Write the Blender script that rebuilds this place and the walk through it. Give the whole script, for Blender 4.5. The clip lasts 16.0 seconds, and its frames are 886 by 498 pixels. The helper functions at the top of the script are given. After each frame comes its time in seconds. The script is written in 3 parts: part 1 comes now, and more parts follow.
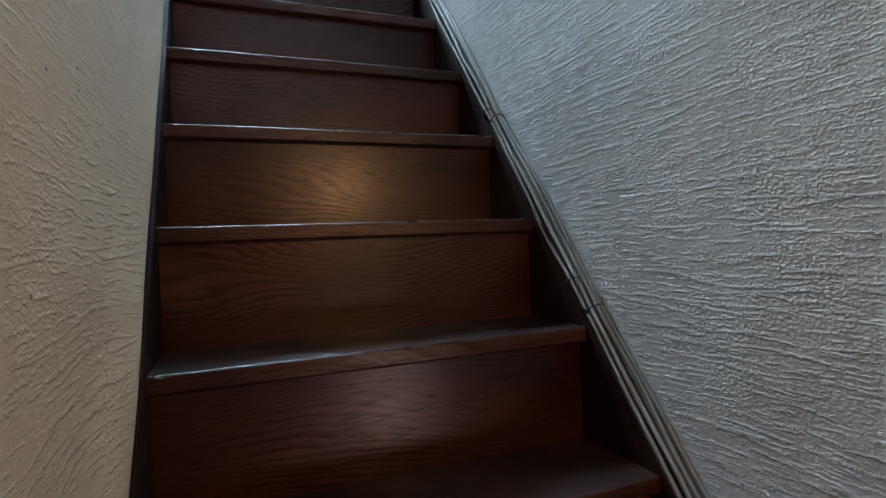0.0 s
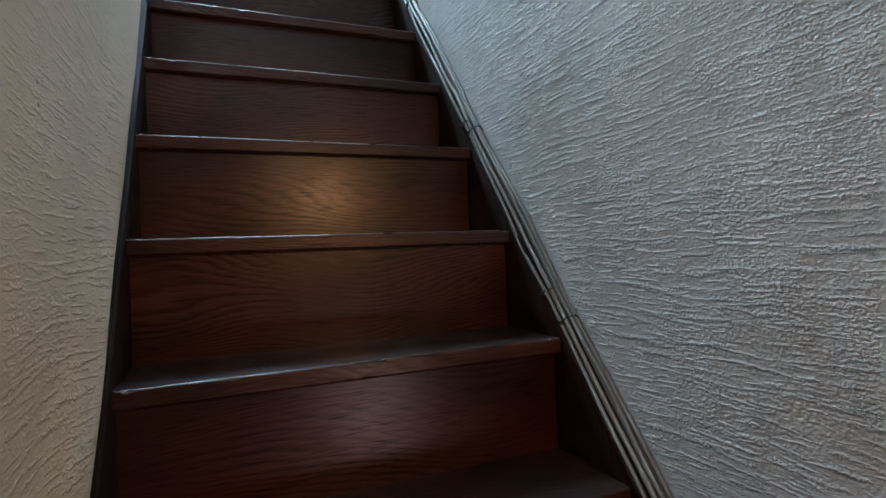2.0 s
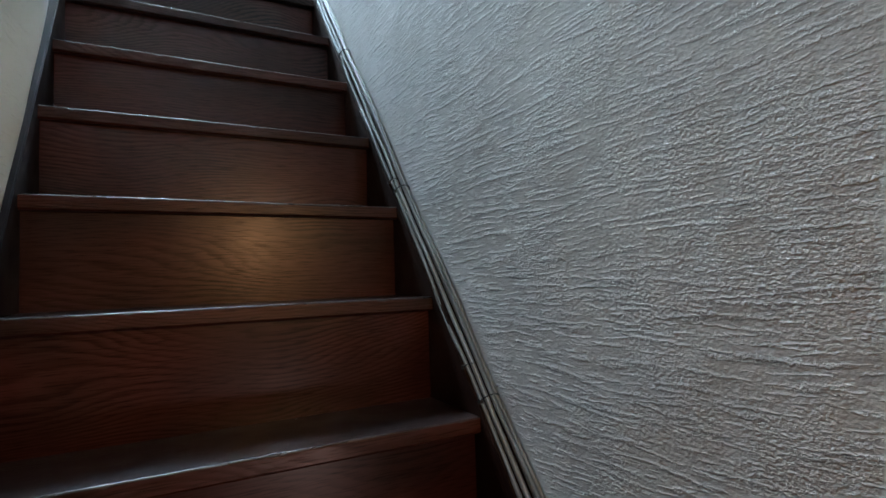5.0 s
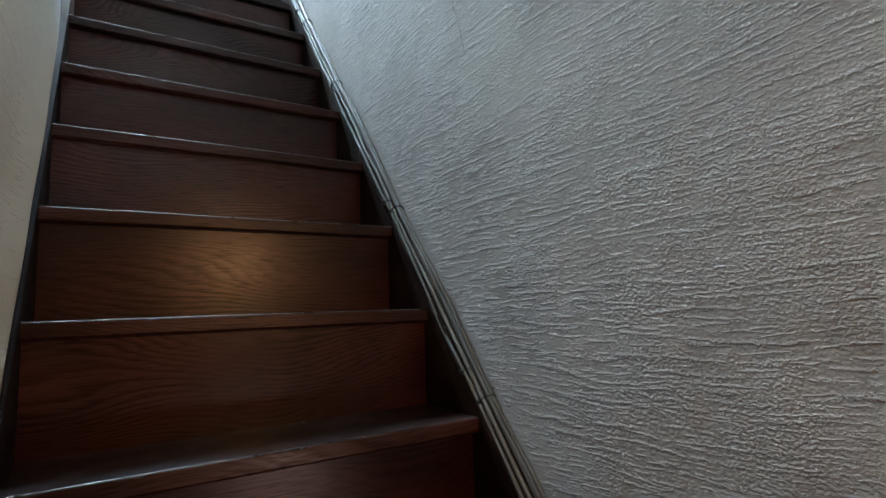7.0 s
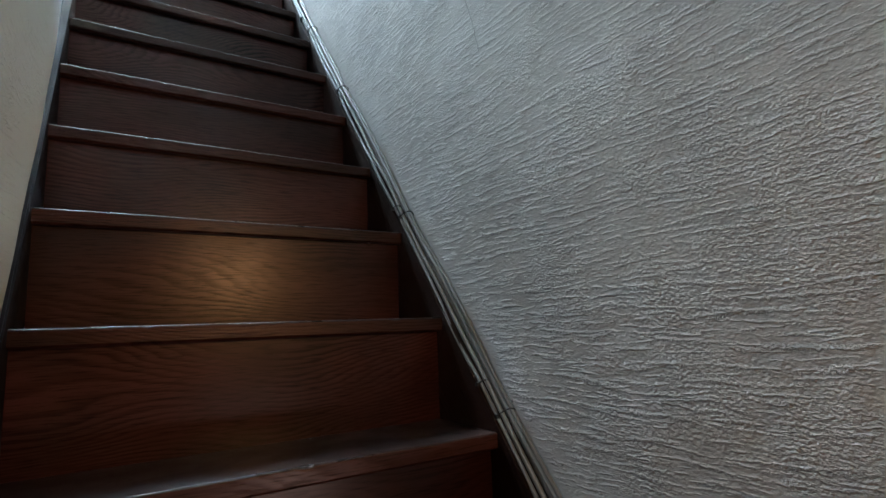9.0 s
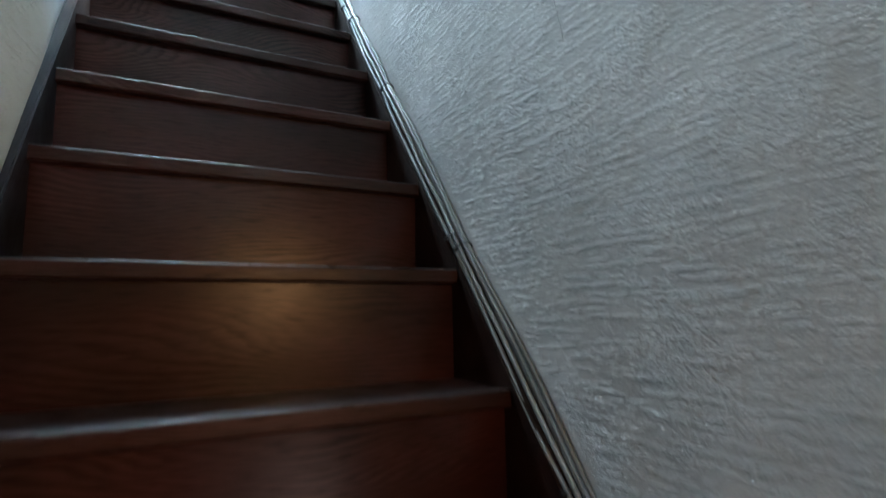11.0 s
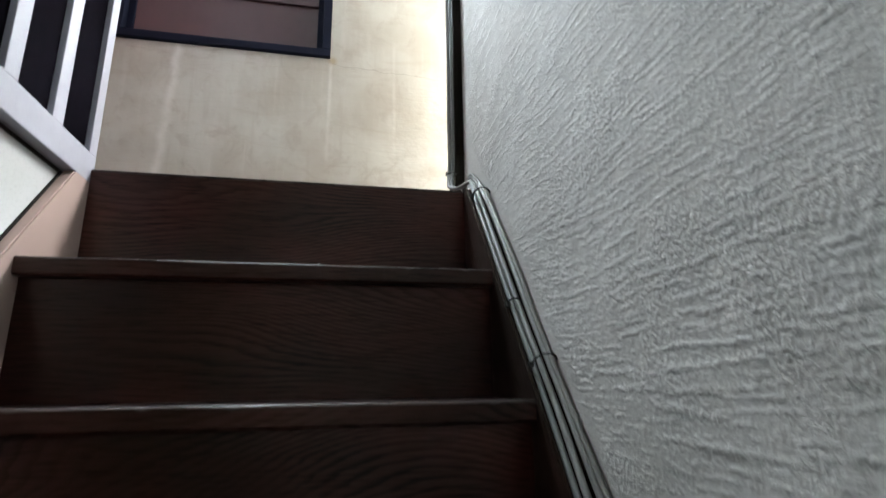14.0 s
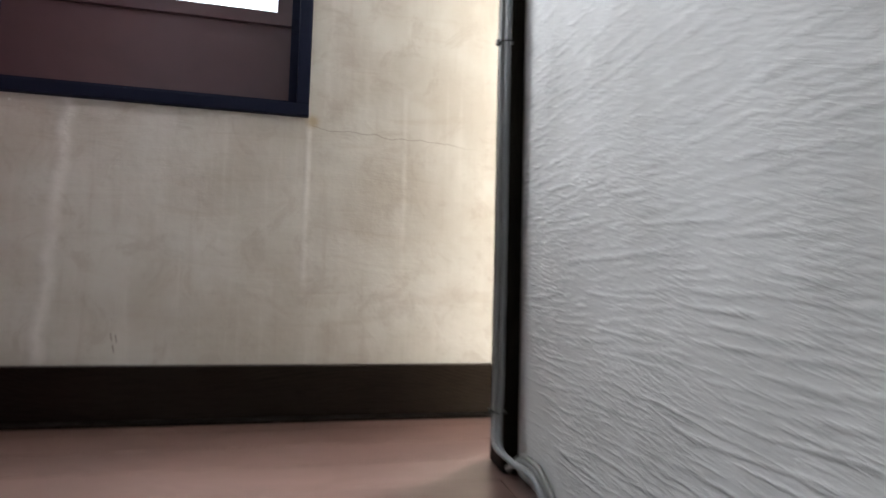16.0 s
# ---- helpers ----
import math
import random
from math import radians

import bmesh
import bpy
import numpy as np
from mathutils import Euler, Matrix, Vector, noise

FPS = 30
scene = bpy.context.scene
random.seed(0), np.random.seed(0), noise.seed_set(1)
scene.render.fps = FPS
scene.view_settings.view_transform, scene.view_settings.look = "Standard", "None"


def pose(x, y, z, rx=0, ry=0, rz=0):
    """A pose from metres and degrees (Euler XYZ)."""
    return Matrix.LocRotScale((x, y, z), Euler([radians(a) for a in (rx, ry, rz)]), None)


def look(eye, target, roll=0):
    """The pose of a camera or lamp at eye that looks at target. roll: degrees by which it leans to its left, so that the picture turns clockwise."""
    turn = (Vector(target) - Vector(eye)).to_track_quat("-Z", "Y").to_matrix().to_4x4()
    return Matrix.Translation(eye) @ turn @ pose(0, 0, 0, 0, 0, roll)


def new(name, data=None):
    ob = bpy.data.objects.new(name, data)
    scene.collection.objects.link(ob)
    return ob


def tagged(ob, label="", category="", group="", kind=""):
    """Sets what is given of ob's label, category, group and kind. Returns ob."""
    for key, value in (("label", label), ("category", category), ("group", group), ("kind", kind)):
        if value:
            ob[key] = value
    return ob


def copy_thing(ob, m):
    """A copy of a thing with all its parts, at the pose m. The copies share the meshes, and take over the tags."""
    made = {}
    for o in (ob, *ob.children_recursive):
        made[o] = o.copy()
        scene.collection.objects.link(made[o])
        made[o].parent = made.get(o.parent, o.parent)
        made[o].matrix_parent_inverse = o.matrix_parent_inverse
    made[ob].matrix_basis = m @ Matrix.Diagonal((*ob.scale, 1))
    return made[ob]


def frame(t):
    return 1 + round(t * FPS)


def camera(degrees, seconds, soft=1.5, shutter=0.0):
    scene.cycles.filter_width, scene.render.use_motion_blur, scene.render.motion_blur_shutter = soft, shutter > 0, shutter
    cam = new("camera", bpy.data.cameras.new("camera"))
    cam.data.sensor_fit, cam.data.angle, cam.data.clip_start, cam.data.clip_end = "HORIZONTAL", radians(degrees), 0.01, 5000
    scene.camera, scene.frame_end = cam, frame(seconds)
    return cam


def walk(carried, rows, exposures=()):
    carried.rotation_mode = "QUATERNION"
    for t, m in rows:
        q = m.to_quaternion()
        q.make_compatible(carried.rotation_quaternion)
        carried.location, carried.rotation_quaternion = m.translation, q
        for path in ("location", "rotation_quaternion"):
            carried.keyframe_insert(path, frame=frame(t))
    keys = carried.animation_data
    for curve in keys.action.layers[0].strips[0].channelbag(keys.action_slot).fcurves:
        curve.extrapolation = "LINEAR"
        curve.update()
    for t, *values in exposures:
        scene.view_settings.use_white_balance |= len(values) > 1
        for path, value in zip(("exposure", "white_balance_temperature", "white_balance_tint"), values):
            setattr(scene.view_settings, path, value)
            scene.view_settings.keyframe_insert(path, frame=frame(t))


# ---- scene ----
# ---- camera and walk ----
cam = camera(79.6, 16.0, shutter=0.35)
PATH = [
    (0, (0.118, -0.494, 1.274), (0.859, 1.364, 1.249), -2.3),
    (0.5, (0.121, -0.501, 1.279), (0.881, 1.348, 1.258), -2.3),
    (1, (0.119, -0.506, 1.285), (0.902, 1.334, 1.259), -2.2),
    (1.5, (0.12, -0.491, 1.282), (0.916, 1.343, 1.261), -2.3),
    (2, (0.143, -0.507, 1.28), (0.923, 1.334, 1.284), -2.3),
    (2.5, (0.126, -0.521, 1.293), (0.929, 1.31, 1.275), -2.0),
    (3, (0.146, -0.539, 1.304), (0.945, 1.295, 1.308), -2.1),
    (3.5, (0.13, -0.55, 1.32), (0.959, 1.27, 1.321), -1.9),
    (4, (0.151, -0.566, 1.295), (0.947, 1.269, 1.34), -2.6),
    (4.3, (0.14, -0.509, 1.315), (0.981, 1.305, 1.346), -1.9),
    (4.5, (0.194, -0.501, 1.346), (1.031, 1.316, 1.39), -2.2),
    (4.7, (0.223, -0.489, 1.362), (1.111, 1.302, 1.432), -2.1),
    (6.8, (0.122, -0.553, 1.327), (1.183, 1.129, 1.535), -1.9),
    (7, (0.109, -0.531, 1.32), (1.181, 1.143, 1.54), -1.9),
    (7.5, (0.107, -0.532, 1.318), (1.18, 1.138, 1.569), -1.8),
    (8, (0.104, -0.534, 1.323), (1.172, 1.136, 1.586), -1.8),
    (8.5, (0.118, -0.528, 1.319), (1.181, 1.144, 1.596), -1.8),
    (8.7, (0.113, -0.501, 1.305), (1.187, 1.163, 1.584), -2.0),
    (10.8, (0.213, -0.305, 1.356), (1.142, 1.448, 1.612), -1.5),
    (11, (0.227, -0.228, 1.445), (1.141, 1.533, 1.696), -1.1),
    (11.5, (0.304, -0.052, 1.638), (1.165, 1.732, 1.916), -1.2),
    (12, (0.352, 0.11, 1.798), (1.121, 1.906, 2.228), -1.1),
    (12.5, (0.296, 0.296, 1.922), (0.975, 2.118, 2.391), -1.1),
    (13, (0.453, 0.44, 2.042), (0.954, 2.311, 2.54), -0.8),
    (13.3, (0.505, 0.515, 2.186), (0.91, 2.406, 2.694), -0.8),
    (13.6, (0.496, 0.609, 2.274), (0.871, 2.505, 2.788), -0.7),
    (14, (0.478, 0.729, 2.44), (0.867, 2.626, 2.938), -0.8),
    (14.2, (0.474, 0.76, 2.508), (0.865, 2.663, 2.984), -0.3),
    (14.5, (0.512, 0.857, 2.609), (0.878, 2.767, 3.077), -0.5),
    (15, (0.488, 0.869, 2.774), (0.915, 2.785, 3.159), -0.0),
    (15.4, (0.615, 0.967, 2.827), (0.947, 2.906, 3.189), 0.4),
    (15.5, (0.628, 0.987, 2.814), (0.950, 2.926, 3.186), 0.3),
    (15.6, (0.592, 0.995, 2.827), (0.960, 2.927, 3.178), 0.5),
    (15.7, (0.594, 1.061, 2.867), (0.934, 2.998, 3.229), 0.8),
    (15.8, (0.607, 1.067, 2.992), (0.891, 3.032, 3.230), 0.3),
    (15.9, (0.542, 1.086, 3.104), (0.897, 3.049, 3.249), 1.2),
    (16, (0.490, 1.149, 3.151), (0.902, 3.102, 3.278), 1.5),
]
EXPOSURES = [
    (0.0, 0.60, 5430, 2),
    (4.5, 0.51, 5480, 3),
    (7.0, 0.31, 5780, 4),
    (8.7, 0.31, 5800, 4),
    (11.0, 0.34, 5560, 2),
    (11.5, 0.40, 5720, 2),
    (12.0, 0.38, 5950, 4),
    (12.5, -0.10, 6300, 8),
    (13.0, -0.06, 6450, 9),
    (13.6, -0.44, 6650, 10),
    (14.0, -0.60, 6700, 10),
    (14.5, -0.94, 6750, 9),
    (15.0, -1.06, 8300, 22),
    (15.5, -1.38, 7850, 20),
    (16.0, -1.24, 6900, 17),
]
walk(cam, [(t, look(eye, target, roll)) for t, eye, target, roll in PATH], EXPOSURES)

# ---- plan, in metres ----
RUN, RISE, WIDE = 0.18, 0.22, 0.75          # going, rise and width of the treads
STEPS = range(-2, 10)                       # treads; the landing is number 10
FOOT = 3 * RISE                             # height of tread 0
LAND = 13 * RISE                            # height of the upper floor
EDGE = 10 * RUN + 0.015                     # front of the landing
NOSE = 0.022                                # overhang of a tread
LEFT, RIGHT, FAR = -0.022, 0.785, 2.337     # wall faces
RAIL = LAND - 0.028                         # underside of the partition
UPPER = LAND + 2.32                         # upper ceiling
BACK = -2.3                                 # back of the lower hall


def height(k):
    return FOOT + k * RISE


def slope(y):
    """Height of the line through the tread edges."""
    return FOOT + y / RUN * RISE


# ---- world and light ----
world = bpy.data.worlds.new("sky")
scene.world = world
world.use_nodes = True
sky = world.node_tree.nodes.new("ShaderNodeTexSky")
sky.sky_type, sky.sun_disc = "NISHITA", False
sky.sun_elevation, sky.sun_rotation = radians(40), radians(60)
world.node_tree.links.new(sky.outputs[0], world.node_tree.nodes["Background"].inputs[0])
world.node_tree.nodes["Background"].inputs[1].default_value = 0.1


def area(name, at, target, wide, high, watts, colour):
    data = bpy.data.lights.new(name, "AREA")
    data.shape, data.size, data.size_y, data.energy, data.color = "RECTANGLE", wide, high, watts, colour
    lamp = new(name, data)
    lamp.matrix_world = look(at, target)
    return lamp


# daylight in the landing window, the passage window and the side room
area("window_daylight", (0.1, FAR + 0.16, LAND + 1.42), (0.1, 0, LAND + 1.1), 0.56, 1.06, 145, (0.79, 0.92, 1.0))
area("passage_window_daylight", (1.36, FAR + 0.16, LAND + 1.42), (1.0, 0, LAND + 0.9), 0.46, 1.06, 540, (0.90, 0.95, 1.0))
area("side_window_daylight", (2.56, 1.72, LAND + 1.0), (0, 1.72, LAND + 0.9), 1.1, 1.8, 60, (1.0, 0.96, 0.91))
# added unseen glow for the lower risers and their pink highlight; opening made up
area("hall_low_glow", (1.21, BACK - 0.06, 0.26), (1.0, 0.4, 0.5), 0.42, 0.34, 6.0, (1.0, 0.70, 0.60))
# the warm lamp of the lower hall
glow = bpy.data.lights.new("hall_lamp_light", "POINT")
glow.energy, glow.color, glow.shadow_soft_size = 22, (1.0, 0.52, 0.21), 0.07
new("hall_lamp_light", glow).location = (0.77, -1.36, 1.65)


# ---- materials ----
class Nodes:
    """A short way to write node materials."""

    def __init__(self, name):
        self.mat = bpy.data.materials.new(name)
        self.mat.use_nodes = True
        self.tree = self.mat.node_tree
        self.bsdf = self.tree.nodes["Principled BSDF"]

    def add(self, kind, ins=None, **props):
        node = self.tree.nodes.new("ShaderNode" + kind)
        for key, value in props.items():
            if key == "operation":
                node.operation = value
            elif key == "data_type":
                node.data_type = value
            elif key == "interpolation_type":
                node.interpolation_type = value
        for key, value in (ins or {}).items():
            self.put(node.inputs[key], value)
        return node

    def put(self, socket, value):
        if isinstance(value, bpy.types.NodeSocket):
            self.tree.links.new(value, socket)
        else:
            socket.default_value = value

    def math(self, op, a, b=0.0):
        return self.add("Math", {0: a, 1: b}, operation=op).outputs[0]

    def vec(self, op, a, b):
        return self.add("VectorMath", {0: a, 1: b}, operation=op).outputs[0]

    def noise(self, vector, scale, detail=4.0, rough=0.55, distort=0.0):
        return self.add("TexNoise", {"Vector": vector, "Scale": scale, "Detail": detail, "Roughness": rough, "Distortion": distort}).outputs["Fac"]

    def ramp(self, value, low, high, to_low=0.0, to_high=1.0):
        return self.add("MapRange", {0: value, 1: low, 2: high, 3: to_low, 4: to_high}, interpolation_type="SMOOTHSTEP").outputs[0]

    def mix(self, fac, a, b):
        node = self.add("Mix", data_type="RGBA")
        self.put(node.inputs[0], fac)
        self.put(node.inputs[6], a if isinstance(a, bpy.types.NodeSocket) else (*a, 1))
        self.put(node.inputs[7], b if isinstance(b, bpy.types.NodeSocket) else (*b, 1))
        return node.outputs[2]

    def place(self):
        return self.add("TexCoord").outputs["Object"]

    def split(self, vector):
        return self.add("SeparateXYZ", {0: vector}).outputs

    def join(self, x, y, z):
        return self.add("CombineXYZ", {0: x, 1: y, 2: z}).outputs[0]

    def chance(self):
        return self.add("ObjectInfo").outputs["Random"]

    def bump(self, heights, distance, strength=1.0):
        node = self.add("Bump", {"Height": heights, "Distance": distance, "Strength": strength})
        self.put(self.bsdf.inputs["Normal"], node.outputs[0])

    def done(self, colour, rough, metal=0.0):
        self.put(self.bsdf.inputs["Base Color"], colour if isinstance(colour, bpy.types.NodeSocket) else (*colour, 1))
        self.put(self.bsdf.inputs["Roughness"], rough)
        self.put(self.bsdf.inputs["Metallic"], metal)
        return self.mat


def brushed_plaster(name, dull, clean, relief, lower_tone=None):
    """Coarse sandy plaster, dragged along the wall with a brush: ragged ledges, each with a sharp lower lip."""
    n = Nodes(name)
    p = n.place()
    x, y, z = n.split(p)
    slow = n.math("MULTIPLY", n.math("SUBTRACT", n.noise(p, 2.2, 1.0), 0.5), 0.05)
    ragged = n.math("MULTIPLY", n.math("SUBTRACT", n.noise(p, 190.0, 3.0, 0.65), 0.5), 0.75)
    tall, groove_shade = 0.0, 0.0
    for close, lean, seed, sway, cut_y, cut_z, power in ((48.0, 0.03, 0.0, 1.5, 9.0, 44.0, 0.22), (71.0, -0.04, 3.7, 1.7, 13.0, 60.0, 0.20), (104.0, 0.06, 8.1, 1.9, 18.0, 80.0, 0.16)):
        zz = n.math("ADD", n.math("ADD", z, slow), n.math("MULTIPLY", y, lean))
        drift = n.noise(n.join(seed, n.math("MULTIPLY", y, 6.0), n.math("MULTIPLY", zz, 14.0)), 1.0, 2.0, 0.5)
        phase = n.math("ADD", n.math("ADD", n.math("MULTIPLY", zz, close), n.math("MULTIPLY", drift, sway)), ragged)
        saw = n.math("FRACT", phase)
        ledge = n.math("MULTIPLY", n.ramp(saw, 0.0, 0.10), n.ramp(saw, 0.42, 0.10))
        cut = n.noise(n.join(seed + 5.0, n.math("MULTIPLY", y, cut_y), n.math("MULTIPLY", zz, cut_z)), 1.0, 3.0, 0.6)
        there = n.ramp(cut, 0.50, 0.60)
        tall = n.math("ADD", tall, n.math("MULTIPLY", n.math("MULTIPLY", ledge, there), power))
        groove_shade = n.math("MAXIMUM", groove_shade, n.math("MULTIPLY", n.ramp(n.math("ABSOLUTE", n.math("SUBTRACT", saw, 0.95)), 0.11, 0.03), there))
    fine = n.noise(n.join(0.0, n.math("MULTIPLY", y, 110.0), n.math("MULTIPLY", z, 240.0)), 1.0, 3.0, 0.6, 0.0)
    crumb = n.noise(n.join(0.0, n.math("MULTIPLY", y, 190.0), n.math("MULTIPLY", z, 260.0)), 1.0, 2.0, 0.6)
    rough_patch = n.ramp(n.noise(p, 6.5, 3.0), 0.42, 0.62, 0.45, 1.3)
    grit = n.math("MULTIPLY", n.math("ADD", n.math("MULTIPLY", fine, 0.20), n.math("MULTIPLY", crumb, 0.24)), rough_patch)
    tall = n.math("ADD", n.math("MULTIPLY", tall, n.ramp(n.noise(p, 4.2, 2.0), 0.34, 0.56, 0.45, 1.0)), n.math("MULTIPLY", n.noise(p, 7.0, 2.0), 0.25))
    # smoother towards the landing and where it was floated along the side board
    over = n.math("SUBTRACT", n.math("SUBTRACT", z, FOOT), n.math("MULTIPLY", y, RISE / RUN))
    calm = n.math("MULTIPLY", n.math("MULTIPLY", n.ramp(y, 0.9, 1.7, 1.0, 0.6), n.ramp(over, 0.15, 1.1, 1.38, 0.55)), n.ramp(over, 0.055, 0.11, 0.15, 1.0))
    if lower_tone:
        calm = n.math("MULTIPLY", calm, n.ramp(y, 0.75, 1.2, 1.0, 0.30))
    n.bump(n.math("ADD", n.math("MULTIPLY", tall, calm), n.math("MULTIPLY", grit, n.math("POWER", calm, 0.6))), relief, 1.0)
    soil = n.noise(p, 3.0, 5.0)
    colour = n.mix(n.ramp(soil, 0.3, 0.7), dull, clean)
    colour = n.mix(n.math("MULTIPLY", n.ramp(fine, 0.5, 0.3), 0.22), colour, [c * 0.6 for c in dull])
    # under each lip the colour is darkened for groove dust and shade
    colour = n.mix(n.math("MULTIPLY", n.math("MULTIPLY", groove_shade, calm), 0.25 if lower_tone else 0.55), colour, [c * 0.38 for c in dull])
    # tan tone towards the foot of the stairs, its edge broken by noise
    if lower_tone:
        tone_edge = n.math("ADD", y, n.math("MULTIPLY", n.math("SUBTRACT", soil, 0.5), 0.5))
        colour = n.mix(n.ramp(tone_edge, 1.25, 0.85), colour, lower_tone)
    return n.done(colour, 0.85)


NICKS = ((0.066, 3.025), (0.075, 3.022), (0.071, 3.002))


def smooth_plaster():
    """Trowelled plaster with vertical runs, cracks and a rust stain below the window."""
    n = Nodes("trowelled_plaster")
    p = n.place()
    x, y, z = n.split(p)
    runs = n.noise(n.join(n.math("MULTIPLY", x, 26.0), 0.0, n.math("MULTIPLY", z, 2.2)), 1.0, 5.0, 0.6)
    trowel = n.noise(n.join(n.math("MULTIPLY", x, 5.0), 0.0, n.math("MULTIPLY", z, 30.0)), 1.0, 4.0, 0.6, 0.6)
    cloud = n.noise(p, 5.0, 5.0)
    colour = n.mix(n.ramp(cloud, 0.3, 0.72), (0.505, 0.478, 0.412), (0.640, 0.632, 0.572))
    colour = n.mix(n.math("MULTIPLY", n.ramp(runs, 0.5, 0.72), 0.35), colour, (0.70, 0.68, 0.62))
    colour = n.mix(n.math("MULTIPLY", n.ramp(runs, 0.46, 0.25), 0.24), colour, (0.36, 0.30, 0.24))
    colour = n.mix(n.math("MULTIPLY", n.ramp(trowel, 0.46, 0.28), 0.22), colour, (0.42, 0.36, 0.28))
    blot = n.noise(p, 13.0, 6.0, 0.68, 0.8)
    colour = n.mix(n.math("MULTIPLY", n.ramp(blot, 0.50, 0.34), 0.30), colour, (0.38, 0.33, 0.27))
    lift = n.math("MULTIPLY", trowel, 0.5)
    wave = n.math("MULTIPLY", n.math("SUBTRACT", n.noise(n.join(0.0, 0.0, n.math("MULTIPLY", z, 6.0)), 1.0, 3.0), 0.5), 0.05)
    for at, lean, wide, low, high, power in ((-0.055, 0.05, 0.021, 2.9, 3.55, 0.9), (0.432, 0.0, 0.010, 3.1, 3.52, 0.5), (0.645, 0.0, 0.010, 3.1, 3.6, 0.25)):
        off = n.math("ABSOLUTE", n.math("ADD", n.math("SUBTRACT", n.math("SUBTRACT", x, at), n.math("MULTIPLY", n.math("SUBTRACT", z, 3.2), lean)), n.math("MULTIPLY", wave, 1.3 if lean else 0.12)))
        streak = n.math("MULTIPLY", n.ramp(off, wide, 0.0), n.math("MULTIPLY", n.ramp(z, low, low + 0.12), n.ramp(z, high, high - 0.05)))
        streak = n.math("MULTIPLY", streak, n.ramp(n.noise(p, 22.0, 4.0), 0.25, 0.6, power * 0.4, power))
        colour = n.mix(streak, colour, (0.78, 0.77, 0.72))
        lift = n.math("ADD", lift, n.math("MULTIPLY", streak, 0.6))
    crack = n.math("ADD", n.math("SUBTRACT", z, 3.513), n.math("MULTIPLY", x, 0.06))
    crack = n.math("ABSOLUTE", n.math("ADD", crack, n.math("MULTIPLY", n.math("SUBTRACT", n.noise(p, 16.0, 5.0), 0.5), 0.03)))
    crack = n.math("MULTIPLY", n.ramp(crack, 0.0022, 0.0004), n.math("MULTIPLY", n.ramp(x, 0.42, 0.45), n.ramp(x, 0.85, 0.7)))
    colour = n.mix(n.math("MULTIPLY", crack, 0.35), colour, (0.20, 0.16, 0.11))
    # pale filled joint beside the window, and dark nicks near the floor
    joint = n.math("ABSOLUTE", n.math("ADD", n.math("SUBTRACT", z, 3.497), n.math("MULTIPLY", wave, 0.6)))
    colour = n.mix(n.math("MULTIPLY", n.ramp(joint, 0.009, 0.0), n.ramp(x, -0.225, -0.26, 0.0, 0.7)), colour, (0.78, 0.77, 0.72))
    for nick_x, nick_z in NICKS:
        near_x = n.ramp(n.math("ABSOLUTE", n.math("ADD", n.math("SUBTRACT", x, nick_x), n.math("MULTIPLY", n.math("SUBTRACT", z, nick_z), 0.25))), 0.0022, 0.0006)
        colour = n.mix(n.math("MULTIPLY", near_x, n.ramp(n.math("ABSOLUTE", n.math("SUBTRACT", z, nick_z)), 0.011, 0.004, 0.0, 0.6)), colour, (0.14, 0.11, 0.08))
    rust = n.vec("DISTANCE", p, (0.440, FAR, 3.498))
    rust = n.tree.nodes[-1].outputs["Value"]
    colour = n.mix(n.ramp(rust, 0.022, 0.003, 0.0, 0.6), colour, (0.40, 0.27, 0.11))
    speck = n.noise(n.join(n.math("MULTIPLY", x, 140.0), 0.0, n.math("MULTIPLY", z, 45.0)), 1.0, 3.0)
    colour = n.mix(n.ramp(speck, 0.75, 0.82, 0.0, 0.5), colour, (0.24, 0.20, 0.15))
    lift = n.math("ADD", lift, n.math("MULTIPLY", n.noise(p, 60.0, 4.0), 0.35))
    n.bump(lift, 0.003, 0.7)
    return n.done(colour, 0.75)


